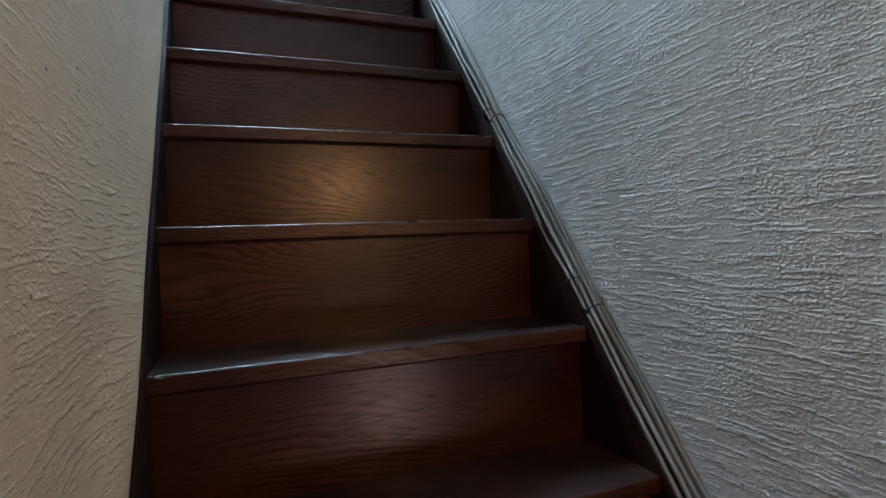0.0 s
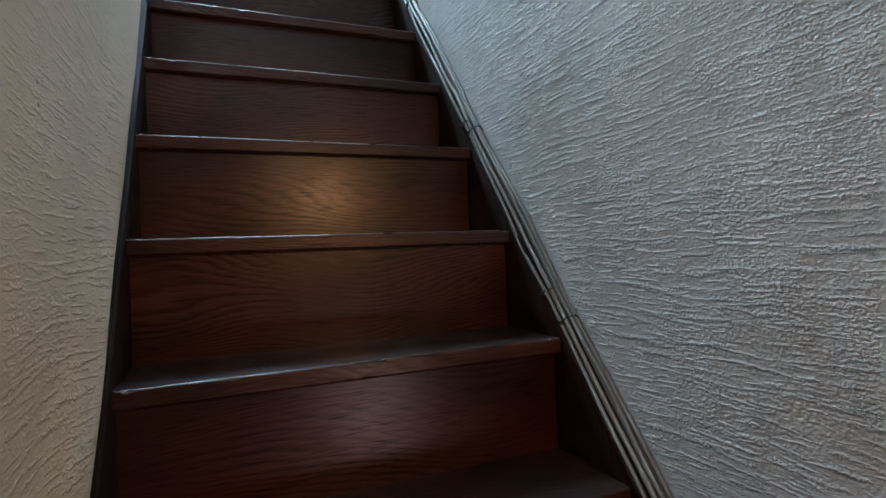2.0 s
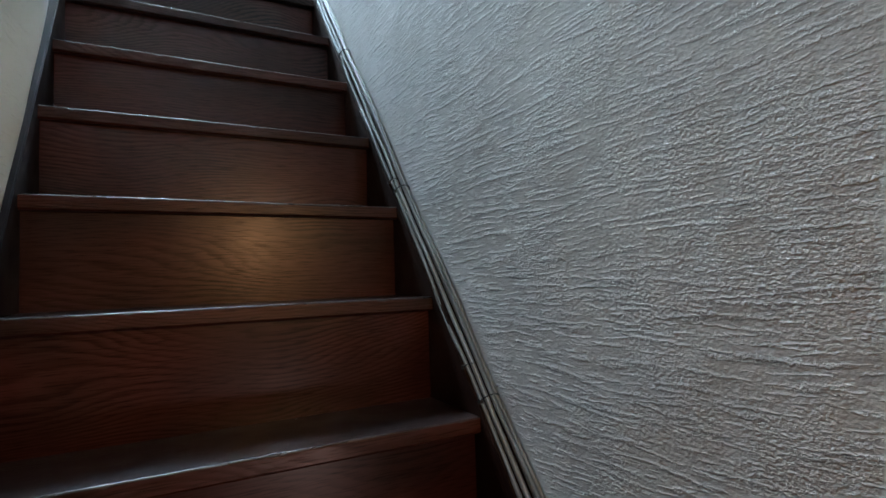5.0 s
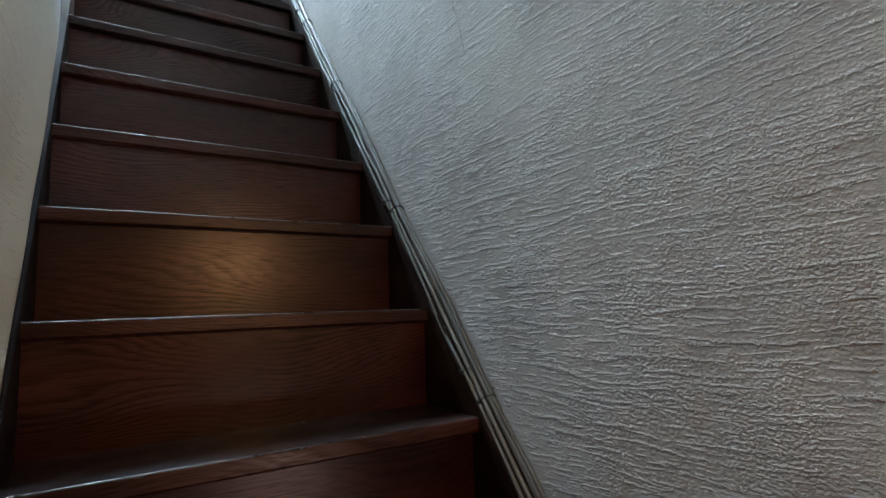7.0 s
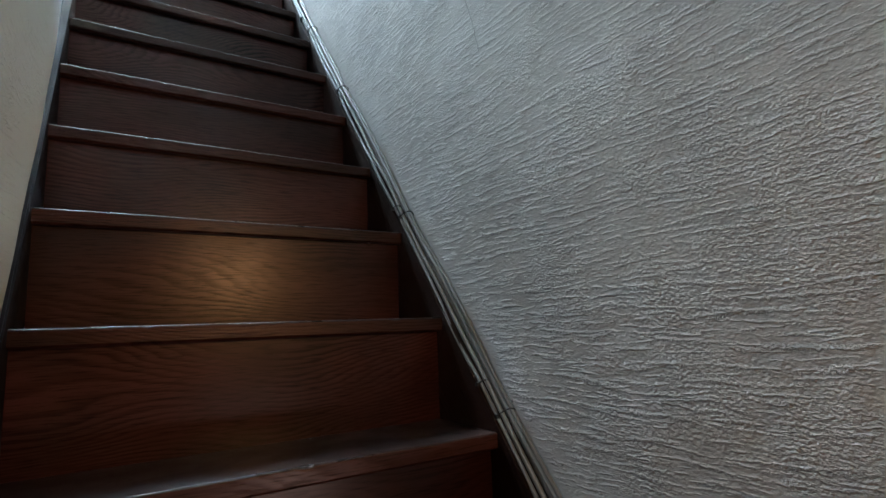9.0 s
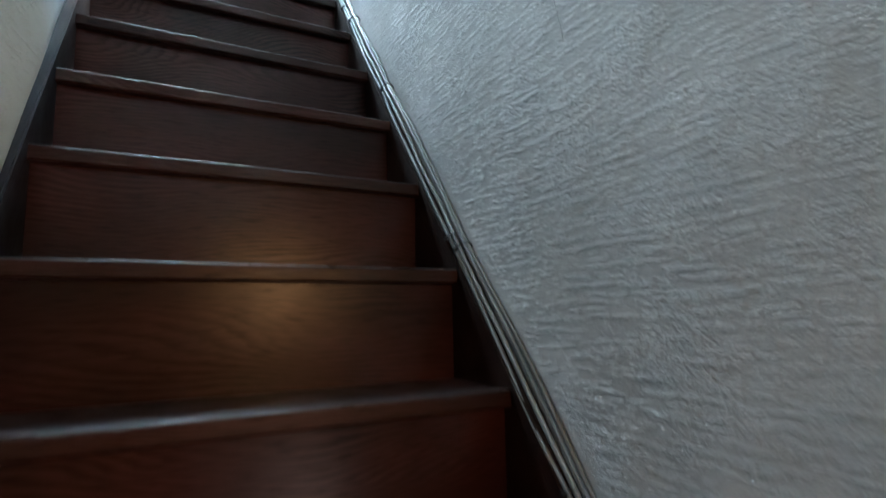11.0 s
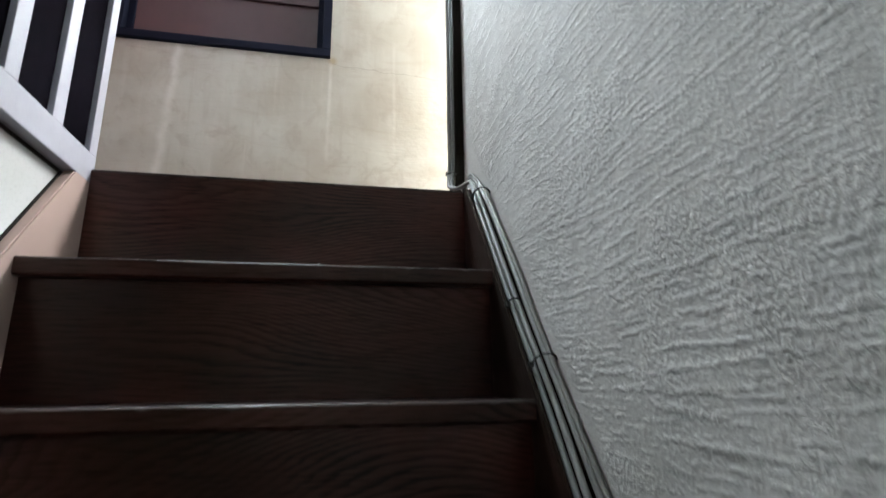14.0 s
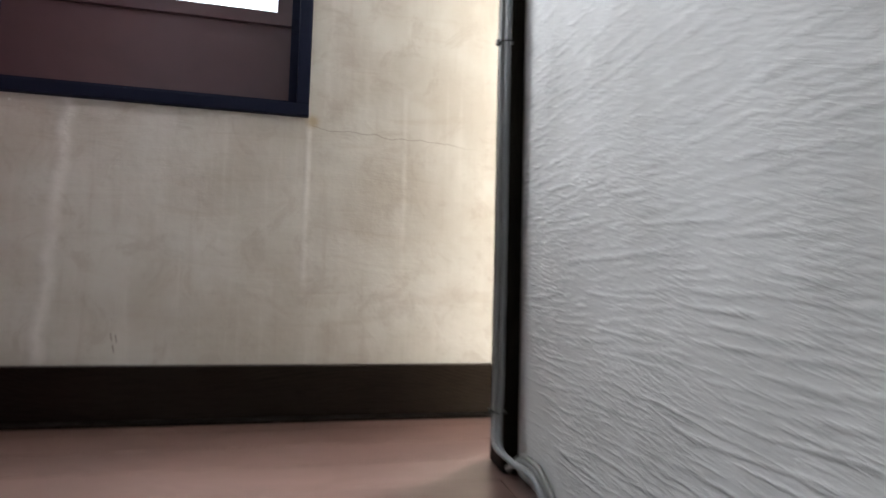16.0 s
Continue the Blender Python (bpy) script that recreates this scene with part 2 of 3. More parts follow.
def varnished(name, dark, light, rough, along="x", scale=1.0, figure=0.40, sheen=0.45, grime=0.6, coat=0.1, grain=0.0006, tint=(1.0, 0.78, 0.55), pore=0.6, lit_end=None, patchy=0.14):
    """Varnished wood with flat-sawn figure; each piece has its own."""
    n = Nodes(name)
    p = n.place()
    x, y, z = n.split(p)
    luck = n.math("MULTIPLY", n.chance(), 37.0)
    if along == "x":
        u, v = x, n.math("ADD", z, n.math("MULTIPLY", y, 0.9))
    elif along == "slope":
        u = n.math("ADD", n.math("MULTIPLY", y, 0.63), n.math("MULTIPLY", z, 0.77))
        v = n.math("ADD", n.math("SUBTRACT", n.math("MULTIPLY", z, 0.63), n.math("MULTIPLY", y, 0.77)), x)
    else:
        u, v = z, n.math("ADD", x, y)
    field = n.noise(n.join(n.math("ADD", n.math("MULTIPLY", u, 1.5 * scale), luck), n.math("MULTIPLY", v, 4.2 * scale), luck), 1.0, 1.2, 0.35, 0.0)
    field = n.math("ADD", n.math("MULTIPLY", v, 2.6 * scale), n.math("MULTIPLY", field, 1.0))
    rings = n.math("FRACT", n.math("ADD", n.math("MULTIPLY", field, 40.0), n.math("MULTIPLY", n.noise(n.join(n.math("MULTIPLY", u, 9.0), n.math("MULTIPLY", v, 60.0), luck), 1.0, 2.0), 1.1)))
    rings = n.math("MULTIPLY", n.ramp(rings, 0.0, 0.55), n.ramp(rings, 1.0, 0.80))
    bold = n.ramp(n.noise(n.join(n.math("ADD", n.math("MULTIPLY", u, 4.0), luck), n.math("MULTIPLY", v, 5.0), luck), 1.0, 2.0, 0.5), 0.38, 0.62, 0.40, 1.4)
    rings = n.math("ADD", 0.5, n.math("MULTIPLY", n.math("SUBTRACT", rings, 0.5), bold))
    pores = n.noise(n.join(n.math("ADD", n.math("MULTIPLY", u, 20.0), luck), n.math("MULTIPLY", v, 380.0), luck), 1.0, 3.0, 0.6)
    cloud = n.noise(n.join(n.math("ADD", n.math("MULTIPLY", u, 3.0), luck), n.math("MULTIPLY", v, 7.0), luck), 1.0, 2.0, 0.45)
    soot = n.noise(n.join(n.math("ADD", n.math("MULTIPLY", u, 7.0), luck), n.math("MULTIPLY", v, 16.0), luck), 1.0, 3.0, 0.5)
    tone = n.math("ADD", n.math("MULTIPLY", rings, figure), n.math("MULTIPLY", n.ramp(cloud, 0.28, 0.72), 1.0 - figure))
    colour = n.mix(tone, dark, light)
    colour = n.mix(n.math("MULTIPLY", n.ramp(pores, 0.50, 0.66), pore), colour, [c * 0.4 for c in dark])
    colour = n.mix(n.math("MULTIPLY", n.ramp(soot, 0.52, 0.75), grime), colour, [c * 0.6 for c in dark])
    if lit_end:  # light on the upper end, mixed into the colour
        climb = n.math("ADD", y, n.math("MULTIPLY", n.math("SUBTRACT", cloud, 0.5), 0.35))
        colour = n.mix(n.ramp(climb, 1.02, 1.75), colour, lit_end)
    wear = n.noise(n.vec("ADD", p, n.join(luck, luck, 0.0)), 9.0, 2.0, 0.5)
    gloss = n.math("ADD", rough - patchy * 0.43, n.math("MULTIPLY", n.ramp(wear, 0.3, 0.7), patchy))
    tall = n.math("ADD", n.math("MULTIPLY", rings, 0.30), n.math("MULTIPLY", n.ramp(pores, 0.68, 0.5), 0.55))
    tall = n.math("ADD", tall, n.math("MULTIPLY", cloud, 0.3))
    n.bump(tall, grain, 0.8)
    n.put(n.bsdf.inputs["Specular IOR Level"], n.math("MULTIPLY", n.ramp(pores, 0.7, 0.45, 0.7, 1.0), n.math("ADD", sheen * 0.80, n.math("MULTIPLY", rings, sheen * 0.28))))
    n.put(n.bsdf.inputs["Specular Tint"], (*tint, 1.0))
    n.put(n.bsdf.inputs["Coat Weight"], coat)
    n.put(n.bsdf.inputs["Coat Roughness"], 0.20)
    return n.done(colour, gloss)


def painted(name, colour, rough, grime=0.25, grain=0.0006):
    n = Nodes(name)
    p = n.place()
    dirt = n.noise(p, 14.0, 6.0, 0.6)
    spots = n.noise(p, 160.0, 3.0)
    dark = [c * 0.62 for c in colour]
    out = n.mix(n.math("MULTIPLY", n.ramp(dirt, 0.45, 0.8), grime), colour, dark)
    n.bump(n.math("ADD", n.math("MULTIPLY", dirt, 0.5), n.math("MULTIPLY", spots, 0.5)), grain)
    return n.done(out, rough)


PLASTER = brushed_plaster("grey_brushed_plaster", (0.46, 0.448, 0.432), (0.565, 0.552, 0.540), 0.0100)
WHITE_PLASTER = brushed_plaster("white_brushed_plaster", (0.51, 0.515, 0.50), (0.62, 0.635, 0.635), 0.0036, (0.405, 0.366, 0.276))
PLAIN = smooth_plaster()
STAIR_WOOD = varnished("red_brown_varnished_wood", (0.0072, 0.0021, 0.0016), (0.0570, 0.0134, 0.0092), 0.29, figure=0.32, sheen=0.31, grime=0.0, coat=0.02, grain=0.00012, tint=(1.0, 0.90, 0.84), patchy=0.03)
SIDE_WOOD = varnished("brown_varnished_board", (0.007, 0.0042, 0.0038), (0.020, 0.0112, 0.0100), 0.6, "slope", figure=0.08, sheen=0.08, grime=0.2, coat=0.0, grain=0.0002, tint=(0.9, 0.95, 1.0), lit_end=(0.40, 0.29, 0.255))
FLOOR_WOOD = varnished("red_brown_floorboard", (0.092, 0.049, 0.039), (0.130, 0.073, 0.059), 0.36, figure=0.05, sheen=1.0, grime=0.0, coat=0.5, grain=0.00004, pore=0.05, patchy=0.03, tint=(1.0, 0.93, 0.95))
BLACK_WOOD = varnished("black_brown_wood", (0.0048, 0.0034, 0.0032), (0.0085, 0.0060, 0.0056), 0.45, pore=0.2, grain=0.0002, figure=0.03, sheen=0.25, coat=0.04)
POST_WOOD = varnished("black_post_wood", (0.003, 0.0027, 0.0026), (0.007, 0.0055, 0.005), 0.5, "z", figure=0.15, sheen=0.12, coat=0.03)
SHADED_SIDE = varnished("shaded_side_board_wood", (0.006, 0.0026, 0.0021), (0.024, 0.0090, 0.0072), 0.5, "slope", figure=0.15, sheen=0.22, coat=0.02)
NOSE_WOOD = varnished("rubbed_tread_edge_wood", (0.0110, 0.0040, 0.0030), (0.0580, 0.0172, 0.0120), 0.33, figure=0.18, sheen=0.30, grime=0.05, coat=0.02, grain=0.0003, tint=(1.0, 0.90, 0.84), patchy=0.08)
SHADED_TOP = varnished("worn_and_shaded_varnish", (0.0075, 0.0040, 0.0033), (0.030, 0.0135, 0.0105), 0.36, figure=0.14, sheen=0.25, coat=0.02, grain=0.0003, tint=(0.95, 0.95, 1.0))
EDGE_WOOD = varnished("foot_polished_edge", (0.010, 0.0045, 0.0036), (0.040, 0.0165, 0.0125), 0.31, figure=0.14, sheen=0.65, coat=0.05, grain=0.0004, tint=(1.0, 0.97, 0.95))
PANEL_WOOD = varnished("maroon_board", (0.056, 0.026, 0.030), (0.072, 0.035, 0.039), 0.42, scale=0.5, grain=0.00003, pore=0.04, figure=0.02, sheen=0.5, grime=0.2)
MAROON = painted("maroon_painted_board", (0.062, 0.030, 0.034), 0.42, 0.35, 0.0002)
NAVY = painted("navy_painted_wood", (0.0046, 0.0075, 0.022), 0.7, 0.2)
NAVY.node_tree.nodes["Principled BSDF"].inputs["Specular IOR Level"].default_value = 0.15
WHITE = painted("greyish_white_paint", (0.34, 0.34, 0.385), 0.55)
DARK_PANEL = painted("dark_panel_board", (0.004, 0.0035, 0.005), 0.8, 0.3, 0.0002)
DARK_PANEL.node_tree.nodes["Principled BSDF"].inputs["Specular IOR Level"].default_value = 0.0
CABLE = painted("grey_vinyl_sheath", (0.18, 0.186, 0.192), 0.34, 0.6, 0.0003)
PALE_CABLE = painted("pale_grey_vinyl_sheath", (0.215, 0.215, 0.212), 0.38, 0.6, 0.0003)
DULL_CABLE = painted("brownish_grey_vinyl_sheath", (0.165, 0.158, 0.148), 0.45, 0.6, 0.0003)
TIE = painted("black_nylon", (0.010, 0.010, 0.011), 0.40, 0.2, 0.0001)
CEIL = painted("white_ceiling_board", (0.72, 0.72, 0.69), 0.85)
RECESS_GREY = painted("recess_grey", (0.16, 0.155, 0.15), 0.85)
GLASS_N = Nodes("window_glass")
GLASS_N.put(GLASS_N.bsdf.inputs["Transmission Weight"], 1.0)
GLASS_N.put(GLASS_N.bsdf.inputs["IOR"], 1.02)
GLASS = GLASS_N.done((0.96, 0.98, 1.0), 0.03)


# ---- shapes ----
def box(bm, x0, x1, y0, y1, z0, z1, bevel=0.0):
    made = bmesh.ops.create_cube(bm, size=1.0, matrix=Matrix.LocRotScale(((x0 + x1) / 2, (y0 + y1) / 2, (z0 + z1) / 2), None, (x1 - x0, y1 - y0, z1 - z0)))
    if bevel:
        edges = list({e for v in made["verts"] for e in v.link_edges})
        bmesh.ops.bevel(bm, geom=edges, offset=bevel, segments=2, affect="EDGES", profile=0.6)
    return bm


def a_box(*sides, bevel=0.0):
    return box(bmesh.new(), *sides, bevel=bevel)


def mesh(name, bm, material, smooth=False):
    data = bpy.data.meshes.new(name)
    bmesh.ops.recalc_face_normals(bm, faces=bm.faces)
    bm.to_mesh(data)
    bm.free()
    data.materials.append(material)
    for face in data.polygons:
        face.use_smooth = smooth
    return data


def part(name, bm, material, parent, label="", at=None, smooth=False):
    ob = new(name, mesh(name, bm, material, smooth))
    ob.parent = parent
    if at:
        ob.location = at
    return tagged(ob, label)


def thing(name, at, label, category, group="", kind=""):
    ob = tagged(new(name), label, category, group, kind)
    ob.location = at
    return ob


def structure(name, bm, material, label, category):
    return tagged(new(name, mesh(name, bm, material)), label, category, kind="structure")


def spline(points, step=6):
    """A smooth line through the points."""
    pts = [Vector(p) for p in points]
    pts = [pts[0] * 2 - pts[1], *pts, pts[-1] * 2 - pts[-2]]
    out = []
    for a, b, c, d in zip(pts, pts[1:], pts[2:], pts[3:]):
        for i in range(step):
            t = i / step
            out.append(0.5 * (2 * b + (c - a) * t + (2 * a - 5 * b + 4 * c - d) * t * t + (3 * b - a - 3 * c + d) * t ** 3))
    return [*out, pts[-2]]


def tube(line, wide, high=None, sides=10, side=Vector((1, 0, 0))):
    """A tube along a line; wide and high are its half sizes."""
    bm, rings = bmesh.new(), []
    high = high or wide
    for i, p in enumerate(line):
        way = (line[min(i + 1, len(line) - 1)] - line[max(i - 1, 0)]).normalized()
        across = (side - way * side.dot(way))
        across = across.normalized() if across.length > 0.05 else Vector((0, 1, 0))
        up = way.cross(across).normalized()
        rings.append([bm.verts.new(p + across * wide * math.cos(a) + up * high * math.sin(a)) for a in (2 * math.pi * k / sides for k in range(sides))])
    for low, top in zip(rings, rings[1:]):
        for k in range(sides):
            bm.faces.new((low[k], low[(k + 1) % sides], top[(k + 1) % sides], top[k]))
    bm.faces.new(rings[0][::-1])
    bm.faces.new(rings[-1])
    return bm


# ---- large structure ----
structure("floor_lower", a_box(-0.14, 1.6, BACK - 0.12, 0.2, -0.1, 0.0), FLOOR_WOOD, "dark red-brown boarded floor of the lower hall", "floor")
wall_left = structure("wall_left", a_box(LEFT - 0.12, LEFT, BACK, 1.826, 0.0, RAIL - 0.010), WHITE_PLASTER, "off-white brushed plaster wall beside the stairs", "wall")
right = bmesh.new()
box(right, RIGHT, RIGHT + 0.1, -0.75, 1.948, 0.0, UPPER, bevel=0.004)
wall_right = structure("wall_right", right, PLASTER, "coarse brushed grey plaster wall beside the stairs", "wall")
# unseen hall walls and ceiling, dark brown so they bounce little light
structure("wall_hall_side", a_box(1.5, 1.6, BACK, -0.75, 0.0, 2.5), PANEL_WOOD, "unseen brown boarded wall of the lower hall", "wall")
structure("wall_hall_return", a_box(RIGHT + 0.1, 1.6, -0.75, -0.65, 0.0, 2.5), PANEL_WOOD, "unseen brown boarded wall of the lower hall", "wall")
# back wall with the made-up low opening for the added glow
hall_back = bmesh.new()
for x0, x1, z0, z1 in ((-0.142, 0.98, 0.0, 2.6), (1.44, 1.6, 0.0, 2.6), (0.98, 1.44, 0.0, 0.07), (0.98, 1.44, 0.45, 2.6)):
    box(hall_back, x0, x1, BACK - 0.12, BACK, z0, z1)
structure("wall_hall_back", hall_back, PANEL_WOOD, "unseen brown boarded wall at the back of the lower hall", "wall")
structure("ceiling_lower", a_box(-0.142, 1.6, BACK, -0.74, 2.5, 2.6), PANEL_WOOD, "unseen brown boarded ceiling of the lower hall", "ceiling")
# unseen; low edge blocks the hall lamp from upper risers, grey face bounces daylight
structure("wall_well_back", a_box(LEFT, RIGHT, -0.74, -0.64, 1.76, UPPER), PLASTER, "unseen grey plaster wall closing the well, shading the upper risers from the lamp", "wall")

WIN_L, WIN_R, WIN_B, WIN_T = -0.233, 0.431, 3.505, 4.86
W2_L, W2_R = 1.10, 1.62
far = bmesh.new()
for x0, x1, hole in ((-1.1, WIN_L + 0.004, 0), (WIN_L + 0.004, WIN_R - 0.004, 1), (WIN_R - 0.004, W2_L, 0), (W2_L, W2_R, 1), (W2_R, 2.7, 0)):
    for z0, z1 in ((LAND - 0.2, WIN_B + 0.004), (WIN_T - 0.004, UPPER)) if hole else ((LAND - 0.2, UPPER),):
        box(far, x0, x1, FAR, FAR + 0.12, z0, z1)
bmesh.ops.remove_doubles(far, verts=far.verts, dist=0.0001)
structure("wall_far", far, PLAIN, "beige trowelled plaster wall with pale runs and a crack", "wall")
# unseen landing walls, dark brown to keep bounce off the far wall
structure("wall_landing_left", a_box(-1.2, -1.1, 1.6, FAR + 0.12, LAND - 0.2, UPPER), PANEL_WOOD, "unseen brown boarded wall at the end of the landing", "wall")
structure("wall_landing_back", a_box(-1.1, -0.032, 1.70, 1.80, LAND, UPPER), PANEL_WOOD, "unseen brown boarded wall behind the landing", "wall")
side = bmesh.new()
box(side, 2.6, 2.7, 1.0, FAR, LAND, LAND + 0.1)
box(side, 2.6, 2.7, 1.0, FAR, LAND + 1.9, UPPER)
box(side, 2.6, 2.7, 1.0, 1.17, LAND + 0.1, LAND + 1.9)
box(side, 2.6, 2.7, 2.27, FAR, LAND + 0.1, LAND + 1.9)
structure("wall_side_room", side, PLAIN, "plain plaster wall with a window opening", "wall")
structure("wall_side_room_near", a_box(RIGHT + 0.1, 2.7, 0.9, 1.0, LAND, UPPER), PLAIN, "plain plaster wall of the side room", "wall")
structure("ceiling_upper", a_box(-1.2, 2.7, -0.72, FAR + 0.12, UPPER, UPPER + 0.1), CEIL, "plain white upper ceiling", "ceiling")
structure("wall_upper_left", a_box(LEFT - 0.12, LEFT, -0.72, 0.836, RAIL - 0.010, UPPER), WHITE_PLASTER, "off-white brushed plaster wall above the stairs", "wall")



def plaster_lip(y0, y1, full, bulge):
    """The rounded bottom edge of the plaster, swelling over the side board and dying out up the stairs."""
    bm, rows = bmesh.new(), []
    profile = ((0.330, 0.0), (0.290, 0.08), (0.250, 0.22), (0.215, 0.42), (0.185, 0.62), (0.158, 0.81), (0.132, 0.94), (0.110, 1.0), (0.090, 0.97), (0.072, 0.84), (0.058, 0.62), (0.046, 0.34), (0.038, 0.05))
    count = 60
    for i in range(count + 1):
        y = y0 + (y1 - y0) * i / count
        fade = min(1.0, max(0.0, (y1 - y) / (y1 - full)))
        fade = fade * fade * (3 - 2 * fade) * (1 + 0.18 * noise.noise((0, y * 5, 0)))
        rows.append([bm.verts.new((LEFT - 0.001 + 0.002 * fade + bulge * fade * out, y, slope(y) + h)) for h, out in profile])
    for a, b in zip(rows, rows[1:]):
        for k in range(len(a) - 1):
            bm.faces.new((a[k], a[k + 1], b[k + 1], b[k]))
    return bm


part("plaster_lip", plaster_lip(-0.7, 1.40, 0.85, 0.0195), WHITE_PLASTER, wall_left, "rounded lower edge of the plaster", smooth=True)

# upper floor: a slab with boards on it
slab = bmesh.new()
box(slab, -1.1, RIGHT + 0.1, EDGE + 0.03, FAR, LAND - 0.2, LAND - 0.022)
box(slab, RIGHT + 0.1, 2.6, 1.0, FAR, LAND - 0.2, LAND - 0.022)
floor_upper = structure("floor_upper", slab, BLACK_WOOD, "glossy red-brown boarded floor of the landing", "floor")

baseboard = structure("baseboard", a_box(-1.1, 2.6, FAR - 0.022, FAR, LAND, LAND + 0.11, bevel=0.003), BLACK_WOOD, "black-brown wooden baseboard below the beige wall", "baseboard")

# added flat black strip: the shadow gap between floor and baseboard
part("plinth_strip", a_box(-1.1, 2.6, FAR - 0.052, FAR - 0.0225, LAND, LAND + 0.005), POST_WOOD, baseboard, "black strip for the shadow gap along the floor")

# ---- staircase ----
stairs = thing("staircase", (0, 0, 0), "steep dark red-brown varnished wooden staircase between plaster walls", "staircase")


def worn_tread(deep, thick=0.03, seed=0):
    """A tread board with a rounded, slightly chipped front edge; its top front edge lies at the origin."""
    rng = random.Random(seed)
    bm, n = bmesh.new(), 75
    rows = []
    for i in range(n + 1):
        x = WIDE * i / n
        chip = 0.0015 * max(0.0, noise.noise((x * 9, seed * 7.1, 0))) + (rng.uniform(0.001, 0.004) if rng.random() < 0.06 else 0)
        r = 0.004 + chip
        sag = 0.0012 * noise.noise((x * 3, seed * 3.3, 5))
        turns = [math.pi / 2 * q / 5 for q in range(6)]
        profile = [(deep, 0)] + [(r - r * math.sin(a), sag - r + r * math.cos(a)) for a in turns] + [(0, -thick + 0.004), (0.004, -thick), (deep, -thick)]
        rows.append([bm.verts.new((x, y, z)) for y, z in profile])
    for a, b in zip(rows, rows[1:]):
        for k in range(len(a)):
            j = (k + 1) % len(a)
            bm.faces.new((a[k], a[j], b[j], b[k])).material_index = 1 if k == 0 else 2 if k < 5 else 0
    bm.faces.new(rows[0])
    bm.faces.new(rows[-1][::-1])
    return bm


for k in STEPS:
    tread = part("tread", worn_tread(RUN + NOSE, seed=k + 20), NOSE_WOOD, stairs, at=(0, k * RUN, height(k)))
    # tops darker than the fronts: foot wear and their dimmer light, in colour
    tread.data.materials.append(SHADED_TOP)
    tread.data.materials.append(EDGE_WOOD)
for k in range(-2, 10):
    part("riser", a_box(0.0, WIDE, 0.0, 0.016, -RISE, -0.03), STAIR_WOOD, stairs, at=(0, k * RUN + NOSE, height(k)))
# the last riser runs up to the floor with a thin rubbed edge
part("riser", a_box(0.0, WIDE, 0.0, 0.019, -RISE, -0.0045), STAIR_WOOD, stairs, at=(0, EDGE, height(10)))
part("edge_strip", a_box(0.0, WIDE, -0.0008, 0.0195, -0.0045, 0.0, bevel=0.0016), EDGE_WOOD, stairs, "rubbed glossy edge", at=(0, EDGE, height(10)))


def stringer(x0, x1, above, top, end):
    """A sloping side board, with its top edge a little above the tread edges."""
    bm = bmesh.new()
    low, high = -3 * RUN, EDGE + end
    foot = [(low, 0.0), (low, slope(low) + above + 0.02), ((top - above - FOOT) / RISE * RUN, top), (high, top), (high, LAND - 0.2), (low + 0.32, 0.0)]
    a = [bm.verts.new((x0, y, z)) for y, z in foot]
    b = [bm.verts.new((x1, y, z)) for y, z in foot]
    bm.faces.new(a)
    bm.faces.new(b[::-1])
    for i in range(len(a)):
        j = (i + 1) % len(a)
        bm.faces.new((a[i], a[j], b[j], b[i]))
    bmesh.ops.bevel(bm, geom=[e for e in bm.edges if abs(e.verts[0].co.x - e.verts[1].co.x) < 1e-6 and e.calc_length() > 1.5], offset=0.003, segments=2, affect="EDGES")
    return bm


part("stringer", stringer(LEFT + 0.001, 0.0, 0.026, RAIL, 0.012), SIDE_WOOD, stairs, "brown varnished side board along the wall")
# dark maroon board, deepened in colour for the shade under the cables
part("stringer", stringer(WIDE, RIGHT - 0.001, 0.006, LAND - 0.002, 0.03), SHADED_SIDE, stairs, "dark maroon side board, deepened for the shade below the cables")



def sloping_bar(x0, x1, y0, y1, low, high):
    """A bar that follows the stairs, between two heights over the tread edges."""
    bm = bmesh.new()
    a, b = ([bm.verts.new((x, y, slope(y) + h)) for y, h in ((y0, low), (y1, low), (y1, high), (y0, high))] for x in (x0, x1))
    bm.faces.new(a)
    bm.faces.new(b[::-1])
    for i in range(4):
        bm.faces.new((a[i], a[(i + 1) % 4], b[(i + 1) % 4], b[i]))
    return bm


# thin black strip stands in for the shaded gap at the plaster
part("joint_strip", sloping_bar(LEFT + 0.0005, LEFT + 0.0045, -0.5, 1.745, 0.027, 0.0325), POST_WOOD, stairs, "black strip for the shade in the gap along the plaster")

# ---- lattice partition at the top of the stairs ----
partition = thing("lattice_partition", (-0.015, 1.828, RAIL), "white-painted lattice partition with black panels beside the landing", "partition")
TALL = UPPER - RAIL - 0.006
part("bottom_rail", a_box(-0.016, 0.015, -0.99, 0.0, 0.0, 0.057, bevel=0.002), WHITE, partition)
# black strip in place of the shade under the overhanging rail
part("shadow_strip", a_box(-0.016, -0.009, -0.99, -0.02, -0.010, 0.0), BLACK_WOOD, partition, "black strip for the shade under the rail")
part("top_rail", a_box(-0.016, 0.015, -0.99, 0.0, TALL - 0.055, TALL, bevel=0.002), WHITE, partition)
for i in range(7):
    wide = 0.036 if i else 0.031
    y1 = -0.140 * i + (0.002 if i else 0.0)
    part("stile" if i in (0, 6) else "lattice_bar", a_box(-0.015, 0.0145, y1 - wide, y1, 0.057, TALL - 0.055, bevel=0.002), WHITE, partition)
